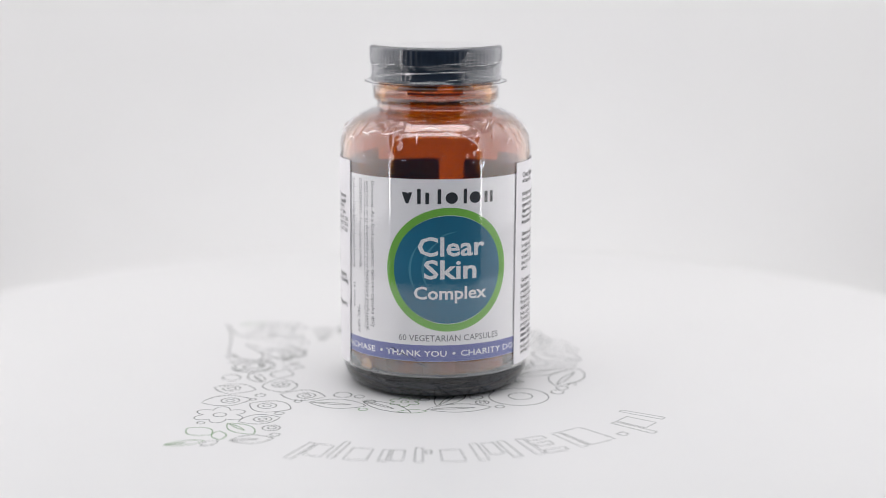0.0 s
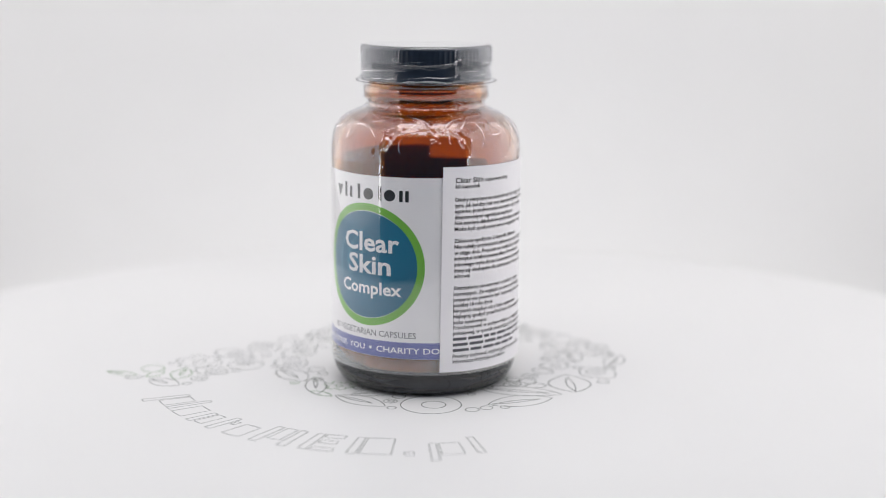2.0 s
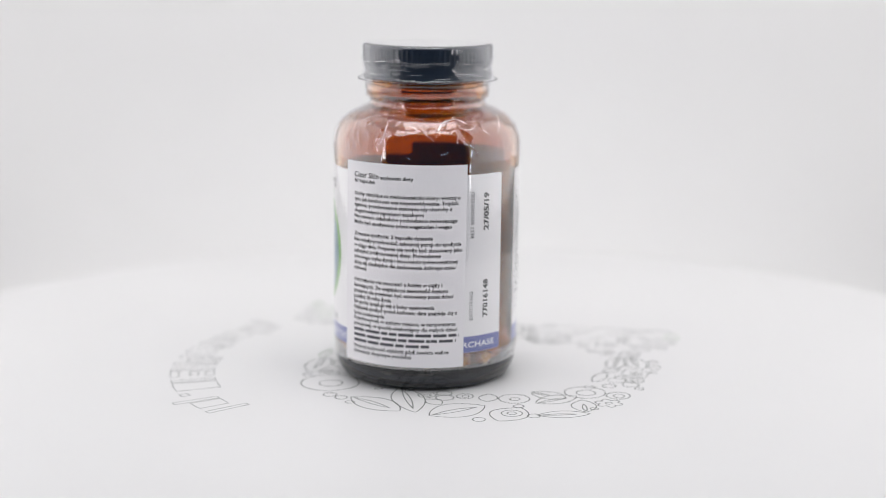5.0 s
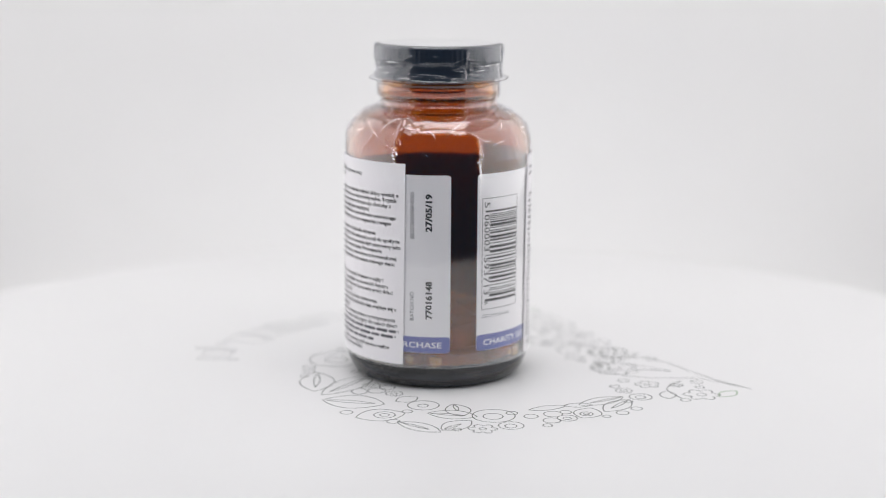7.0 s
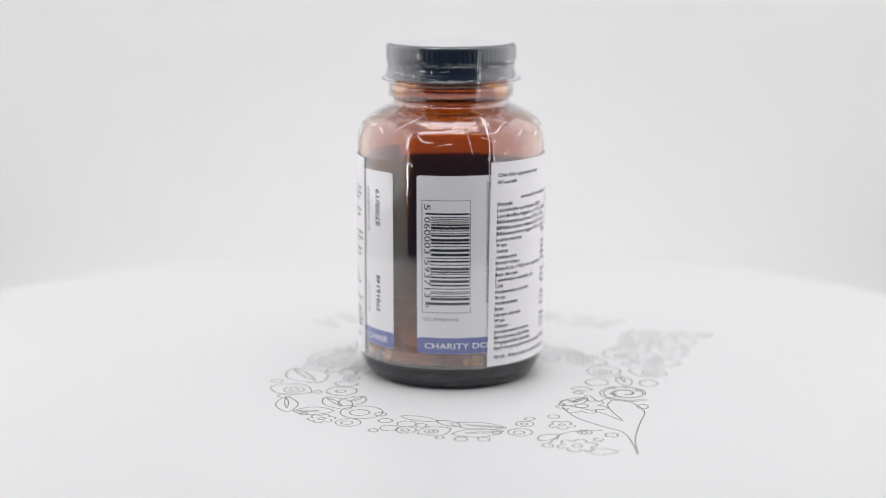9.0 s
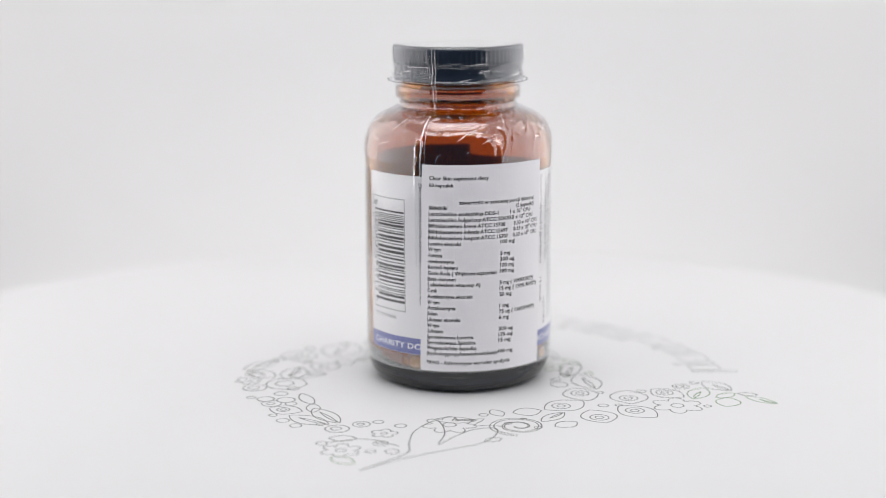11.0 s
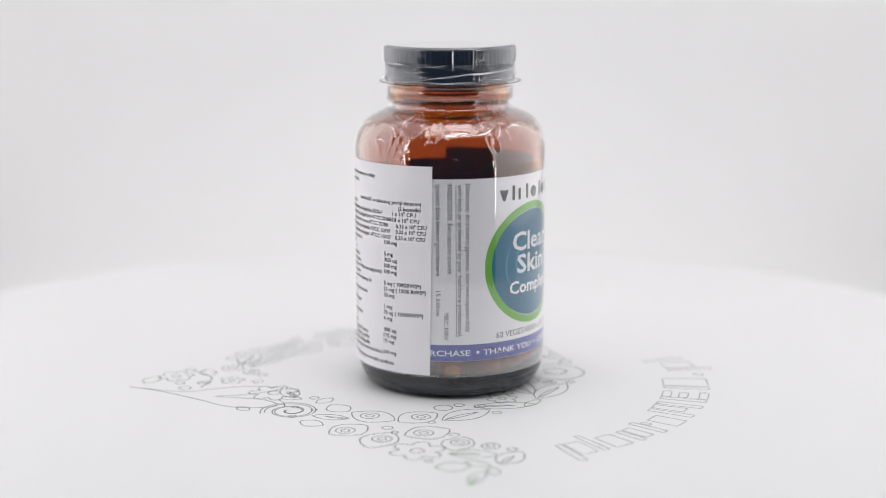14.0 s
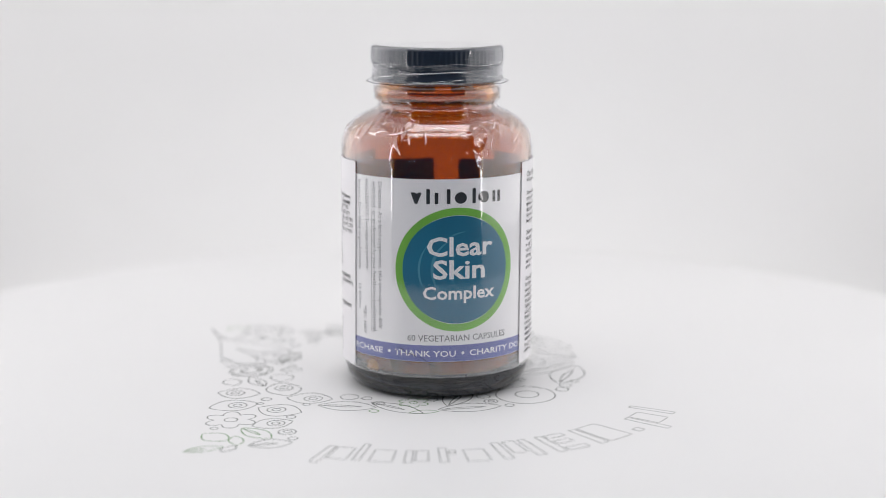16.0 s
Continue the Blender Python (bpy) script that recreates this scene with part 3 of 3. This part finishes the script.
for z, w in ((18.7, 36.0), (16.9, 35.0), (15.1, 26.5)):
    x = 0.0
    while x < w:
        wd = min(rb.uniform(2.0, 5.5), w - x)
        part("bar", bar_on_jar(61.8 + math.degrees(x / 1000 / RB), z / 1000, wd / 1000, 0.0009, ST), INK_GREY, front_sticker)
        x += wd + 0.6



def list_start(z):
    """Where a line of the list begins at a height in millimetres: the sticker leans a little."""
    return 224.1 + (z - 10.5) * 0.042


for tx, a, z, hh, w in (("Clear Skin suplement diety", list_start(69.5), 69.5, 1.2, 18.4), ("60 kapsułek", list_start(67.3), 67.3, 1.15, 7.6),
                        ("zawartość w zalecanej porcji dziennej", 243.9, 61.9, 1.2, 26.3), ("(2 kapsułki)", 279.0, 60.0, 1.2, 7.7)):
    lettering(back_sticker, tx, a, z / 1000, ST, hh / 1000, w / 1000, weight=0.017)
LINES_B = (
    (59.7, "Składniki", 6.0, ""), (57.8, "Lactobacillus acidophilus DDS-1", 22.5, ""), (55.9, "Lactobacillus bulgaricus ATCC SD6833", 28.0, ""), (54.0, "Bifidobacterium breve ATCC 15700", 25.0, ""),
    (52.1, "Bifidobacterium infantis ATCC 15697", 26.0, ""), (50.2, "Bifidobacterium longum ATCC 15707", 26.2, ""), (48.3, "Luteina ekstrakt", 10.6, "100 mg"), (46.5, "W tym", 4.0, ""), (44.6, "-luteina", 4.6, "5 mg"),
    (42.7, "-zeaksantyna", 8.4, "300 ug"), (40.8, "Korzeń łopianu", 9.6, "100 mg"), (38.9, "Gotu Kola ( Wąkrota azjatycka)", 22.3, "100 mg"), (37.0, "Beta -karoten", 9.0, ""),
    (35.2, "( ekwiwalent witaminy A)", 17.0, "5 mg ( 104%RWS*)"), (33.3, "Cynk", 3.2, "15 mg ( 150% RWS*)"), (31.4, "Astaksantyna ekstrakt", 14.6, "20 mg"), (29.5, "W tym", 4.0, ""), (27.7, " Astaksantyna", 9.2, "1 mg"),
    (25.8, "Selen", 3.4, "75 ug ( 136%RWS*)"), (23.9, "Likopen ekstrakt", 10.8, "6 mg"), (22.0, "W tym", 4.0, ""), (20.2, "-Likopen", 5.4, "300 ug"), (18.3, "Sproszkowana Lucerna", 15.0, "175 mg"),
    (16.5, "Sproszkowana Spirulina", 15.8, "15 mg"), (14.7, "Wegetariańska kapsułka", 16.2, ""), (12.9, "(hydroksypropylometyloceluloza)", 23.0, "100 mg"), (9.9, "*RWS - Referencyjne wartości spożycia", 27.8, ""))
for z, tx, w, val in LINES_B:
    z += 0.5
    lettering(back_sticker, tx, list_start(z), z / 1000, ST, 0.0012, w * 0.00097, weight=0.017)
    if val:
        lettering(back_sticker, val, 267.5 + (z - 21) * 0.039, (z + 0.2) / 1000, ST, 0.00125, len(val) * 0.00080 + (0.0003 if len(val) < 8 else 0.0006), weight=0.017)
for z, tx, a, w in ((58.3, "1 x 10⁹ CFU", 274.9, 8.2), (56.4, "1 x 10⁹ CFU", 277.0, 8.2), (54.5, "0,33 x 10⁹ CFU", 277.5, 10.3), (52.7, "0,33 x 10⁹ CFU", 277.2, 10.2), (50.8, "0,33 x 10⁹ CFU", 276.9, 10.1)):
    lettering(back_sticker, tx, a, z / 1000, ST, 0.0012, w / 1000, weight=0.017)


# ---- the clear shrink film ----
FILM_PROFILE = [(RB + 0.00030, 0.0078), (RB + 0.00032, 0.0086), (RB + 0.00032, 0.0096), (RB + 0.00032, 0.0110), (RB + 0.00032, 0.0125), (RB + 0.00032, 0.040), (RB + 0.00032, 0.068)]
FILM_PROFILE += smooth_profile([(RB + 0.00035, 0.0735), (0.0305, 0.0785), (0.0291, 0.0830), (0.0264, 0.0861), (0.0230, 0.0881), (0.0204, 0.0892), (0.0191, 0.0902), (0.0190, 0.0914), (0.0202, 0.0925)], 10)
FILM_PROFILE += [(0.0203, 0.0956), (0.0204, 0.0966), (0.0206, 0.0974), (0.0214, 0.0979), (0.0226, 0.0981), (0.0225, 0.0983), (0.0215, 0.0986), (0.0211, 0.0992), (0.0210, 0.0998), (0.0209, 0.1004), (0.0208, 0.1010), (0.0207, 0.1017), (0.0207, 0.1024), (0.0208, 0.1031), (0.0210, 0.1038), (0.0213, 0.1047), (0.0213, 0.1050), (0.0213, 0.1064), (0.0213, 0.1079), (0.0213, 0.1086), (0.0211, 0.1092), (0.0207, 0.10945), (0.0198, 0.1096), (0.0150, 0.1095), (0.0060, 0.1094), (0.0002, 0.1094)]


def crease(a, z):
    """How far the film stands off in folds: sharp ridges over the shoulder, a few at the neck, the cap and the foot."""
    if 0.0128 < z < 0.0725:
        return 0.0
    sx, cy = math.sin(radians(a)), math.cos(radians(a))
    if z <= 0.0128:
        p = Vector((sx * 9, cy * 9, z * 420))
        return 0.00012 * max(0.0, 0.30 - abs(noise.noise(p)))
    p = Vector((sx * 2.4, cy * 2.4, z * 260)) if z > 0.0985 else Vector((sx * 4.2, cy * 4.2, z * 130))
    warp = Vector((noise.noise(p * 0.8), noise.noise(p * 0.8 + Vector((7, 3, 1))), noise.noise(p * 0.8 + Vector((2, 9, 5)))))
    p = p + warp * 0.9
    patch = min(1.0, max(0.0, 0.5 + 1.6 * noise.noise(Vector((sx * 2.2 + 5, cy * 2.2, z * 90)))))
    fold = max(0.0, 0.12 - abs(noise.noise(p * 1.1))) * 5.5 * (0.25 + 0.75 * patch) + max(0.0, 0.08 - abs(noise.noise(p * 2.3 + Vector((4, 4, 4))))) * 5 * patch
    amount = min(1.0, (z - 0.0725) / 0.011)
    if z > 0.0905:
        amount = 0.28 if z < 0.0984 or z > 0.1047 else 0.55
    if 0.0945 < z < 0.0984:
        amount = 0.12
    if z > 0.1085:
        amount = 0.04
    elif 0.0990 < z < 0.1047:
        fold += 2.2 * max(0.0, 0.10 - abs(noise.noise(Vector((sx * 1.6, cy * 1.6 + 3, z * 520))))) * 3
    rib = 0.00004 * max(0.0, math.sin(radians(a) * 100)) if 0.1049 < z < 0.1080 else 0.0
    return 0.00088 * amount * fold + rib


def film_mesh(profile):
    n = 400
    bm = bmesh.new()
    rings = [[bm.verts.new(on_jar(360 * k / n, z, r + crease(360 * k / n, z))) for k in range(n)] for r, z in profile]
    for p, q in zip(rings, rings[1:]):
        for k in range(n):
            j = (k + 1) % n
            bm.faces.new((p[k], p[j], q[j], q[k]))
    return bm


part("film_sleeve", film_mesh([p for p in FILM_PROFILE if p[1] < 0.0738]), SLEEVE, jar, "clear film sleeve", True)
film_part = part("shrink_film", film_mesh([p for p in FILM_PROFILE[:-3] if 0.0733 < p[1] < 0.0985]), FILM, jar, "clear wrinkled shrink film", True)
part("film_cuff", film_mesh([p for p in FILM_PROFILE[:-3] if p[1] > 0.0982]), FILM_CAP, jar, "clear film drawn tight round the cap", True)
part("film_top", film_mesh(FILM_PROFILE[-4:]), FILM_TOP, jar, "taut film over the cap", True)


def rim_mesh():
    """Uneven ring, its dark refraction painted in, where the film flares under the cap."""
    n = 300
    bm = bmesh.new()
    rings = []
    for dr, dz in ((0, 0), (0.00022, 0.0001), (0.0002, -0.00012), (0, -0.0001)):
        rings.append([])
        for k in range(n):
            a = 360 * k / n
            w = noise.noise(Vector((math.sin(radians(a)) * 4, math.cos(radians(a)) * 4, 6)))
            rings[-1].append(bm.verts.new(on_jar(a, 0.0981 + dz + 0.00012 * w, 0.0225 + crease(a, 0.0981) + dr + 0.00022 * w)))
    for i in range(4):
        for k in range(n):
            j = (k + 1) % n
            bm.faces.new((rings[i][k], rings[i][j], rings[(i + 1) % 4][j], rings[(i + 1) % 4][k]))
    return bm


part("film_painted_dark", rim_mesh(), FILM_PAINTED_DARK, jar, "thin edge of the film, its dark refraction painted in", True)


def hem_mesh():
    n = 400
    bm = bmesh.new()
    rings = [[bm.verts.new(on_jar(360 * k / n, z + 0.0004 * noise.noise(Vector((math.sin(radians(360 * k / n)) * 5, math.cos(radians(360 * k / n)) * 5, 2))) * (i == 5), RB + 0.00040 + 1.2 * crease(360 * k / n, z))) for k in range(n)]
             for i, z in enumerate((0.0076, 0.0086, 0.0096, 0.0106, 0.0115, 0.0125))]
    for p, q in zip(rings, rings[1:]):
        for k in range(n):
            j = (k + 1) % n
            bm.faces.new((p[k], p[j], q[j], q[k]))
    return bm


part("film_hem", hem_mesh(), FILM_HEM, jar, "doubled glossy hem of the film", True)


def film_radius(z):
    for (r0, z0), (r1, z1) in zip(FILM_PROFILE, FILM_PROFILE[1:]):
        if z0 <= z <= z1:
            return r0 + (r1 - r0) * (z - z0) / (z1 - z0)
    return FILM_PROFILE[-1][0]


def film_strip(a0, z0, a1, z1, wide, name="seam"):
    """A slim raised strip on the film from one point of it to another."""
    bm = bmesh.new()
    n = max(2, int((abs(a1 - a0) * 0.0005 + abs(z1 - z0)) / 0.0008))
    da, dz = (0, wide / 2) if abs(a1 - a0) * 0.0004 > abs(z1 - z0) else (math.degrees(wide / 2 / 0.022), 0)
    rows = []
    for k in range(n + 1):
        a, z = a0 + (a1 - a0) * k / n, z0 + (z1 - z0) * k / n
        r = film_radius(z) + crease(a, z) + 0.00012
        rows.append([bm.verts.new(on_jar(a - da, z - dz, r)), bm.verts.new(on_jar(a, z, r + 0.00010)), bm.verts.new(on_jar(a + da, z + dz, r))])
    for p, q in zip(rows, rows[1:]):
        bm.faces.new((p[0], p[1], q[1], q[0]))
        bm.faces.new((p[1], p[2], q[2], q[1]))
    return part(name, bm, FILM_EDGE, film_part)


film_strip(221.0, 0.0700, 221.5, 0.1092, 0.0003)
film_strip(223.5, 0.0740, 224.0, 0.1085, 0.00015)
for a0, z0, a1, z1 in ((-34, 103.7, 42, 105.0), (24, 99.7, 58, 100.5), (72, 103.4, 118, 104.2), (128, 100.2, 176, 99.6), (152, 103.9, 196, 103.2), (236, 104.4, 282, 103.5)):
    film_strip(a0, z0 / 1000, a1, z1 / 1000, 0.00011, "fold")


def film_curl(a, z, length, turn, bow, wide, material, name):
    """A curled wrinkle of the film: a slim ridge with tapered ends, bowed along its way."""
    bm = bmesh.new()
    n = max(6, int(length / 0.0006))
    prev = None
    for k in range(n + 1):
        f = k / n - 0.5
        u, v = f * length, bow * length * (0.25 - f * f) * 4
        x, y = u * math.cos(turn) - v * math.sin(turn), u * math.sin(turn) + v * math.cos(turn)
        w = wide * (0.15 + 0.85 * math.cos(math.pi * f))
        nx, ny = -math.sin(turn) * w, math.cos(turn) * w
        row = []
        for side, lift in ((-1, 0.00006), (0, 0.00006 + w * 0.8), (1, 0.00006)):
            zz = z + y + side * ny
            r = film_radius(zz)
            ang = a + math.degrees((x + side * nx) / r)
            row.append(bm.verts.new(on_jar(ang, zz, r + crease(ang, zz) + lift)))
        if prev:
            bm.faces.new((prev[0], prev[1], row[1], row[0]))
            bm.faces.new((prev[1], prev[2], row[2], row[1]))
        prev = row
    return part(name, bm, material, film_part, smooth=True)


rc = random.Random(21)
# wrinkles gathered over the shoulder, a few lower down, and short tucks round the neck and the cap
for k in range(36):
    film_curl(k * 360 / 36 + rc.uniform(-4, 4), rc.uniform(0.0795, 0.0872), rc.uniform(0.003, 0.0085), rc.uniform(-0.7, 0.7) + (math.pi / 2 if rc.random() < 0.15 else 0.0), rc.uniform(-0.22, 0.22), rc.uniform(0.0001, 0.00026), FILM_EDGE, "wrinkle")
for k in range(14):
    film_curl(k * 360 / 14 + rc.uniform(-9, 9), rc.uniform(0.0755, 0.0785), rc.uniform(0.002, 0.004), rc.uniform(-1.2, 1.2), rc.uniform(-0.2, 0.2), rc.uniform(0.00005, 0.0001), FILM_EDGE, "wrinkle")
for k in range(26):
    film_curl(k * 360 / 26 + rc.uniform(-6, 6), rc.choice((0.0995, 0.1006, 0.1018, 0.1030, 0.1041)), rc.uniform(0.004, 0.011), rc.uniform(-0.10, 0.10), rc.uniform(-0.05, 0.05), rc.uniform(0.00005, 0.00012), FILM_EDGE, "wrinkle")
# wrinkles in the film by the label's band, dark reflections painted into their colour
for a, z, ln, turn in ((-25, 16.2, 3.0, -0.5), (-19, 14.6, 4.2, -0.35), (-12, 13.2, 3.4, -0.7), (-21, 11.8, 3.2, -0.2), (-8, 11.6, 3.8, -0.3), (-64, 11.6, 2.6, 0.3), (141, 11.9, 3.0, 0.4), (152, 11.4, 3.6, -0.3), (166, 11.8, 2.4, 0.5)):
    film_curl(a, z / 1000, ln / 1000, turn, 0.12, 0.00013, FILM_PAINTED_DARK, "painted_streak")
# rows of perforations in the film round the cap
trail = ((-92, 98.7), (-75, 99.4), (-55, 100.6), (-30, 101.5), (0, 101.9), (28, 102.1))
for (a0, z0), (a1, z1) in zip(trail, trail[1:]):
    k = int((a1 - a0) / 2.6)
    for i in range(k):
        f, g = i / k, (i + 0.55) / k
        film_strip(a0 + (a1 - a0) * f, (z0 + (z1 - z0) * f) / 1000, a0 + (a1 - a0) * g, (z0 + (z1 - z0) * g) / 1000, 0.0002, "perforation")
for a in (-47.0, -30.0):
    for i in range(6):
        film_strip(a, 0.1030 + i * 0.0010, a, 0.1036 + i * 0.0010, 0.00035, "perforation")


def motions():
    """The disc turns clockwise once in a little over sixteen seconds; the jar stands on it a little off its axis, with the slightest lean."""
    rows_t, rows_j = [], []
    for i in range(33):
        t = i * 0.5
        ph = 2 * math.pi * t / 16.2
        a = -22.22 * t + 0.51 * math.sin(ph) - 1.044 * (math.cos(ph) - 1) - 0.496 * math.sin(2 * ph) + 0.118 * (math.cos(2 * ph) - 1)
        turn = pose(0, 0, 0, 0, 0, a)
        rows_t.append((t, turn))
        rows_j.append((t, turn @ pose(-0.0017, -0.0061, 0.0002, -0.5)))
    walk(table, rows_t)
    walk(jar, rows_j)


motions()
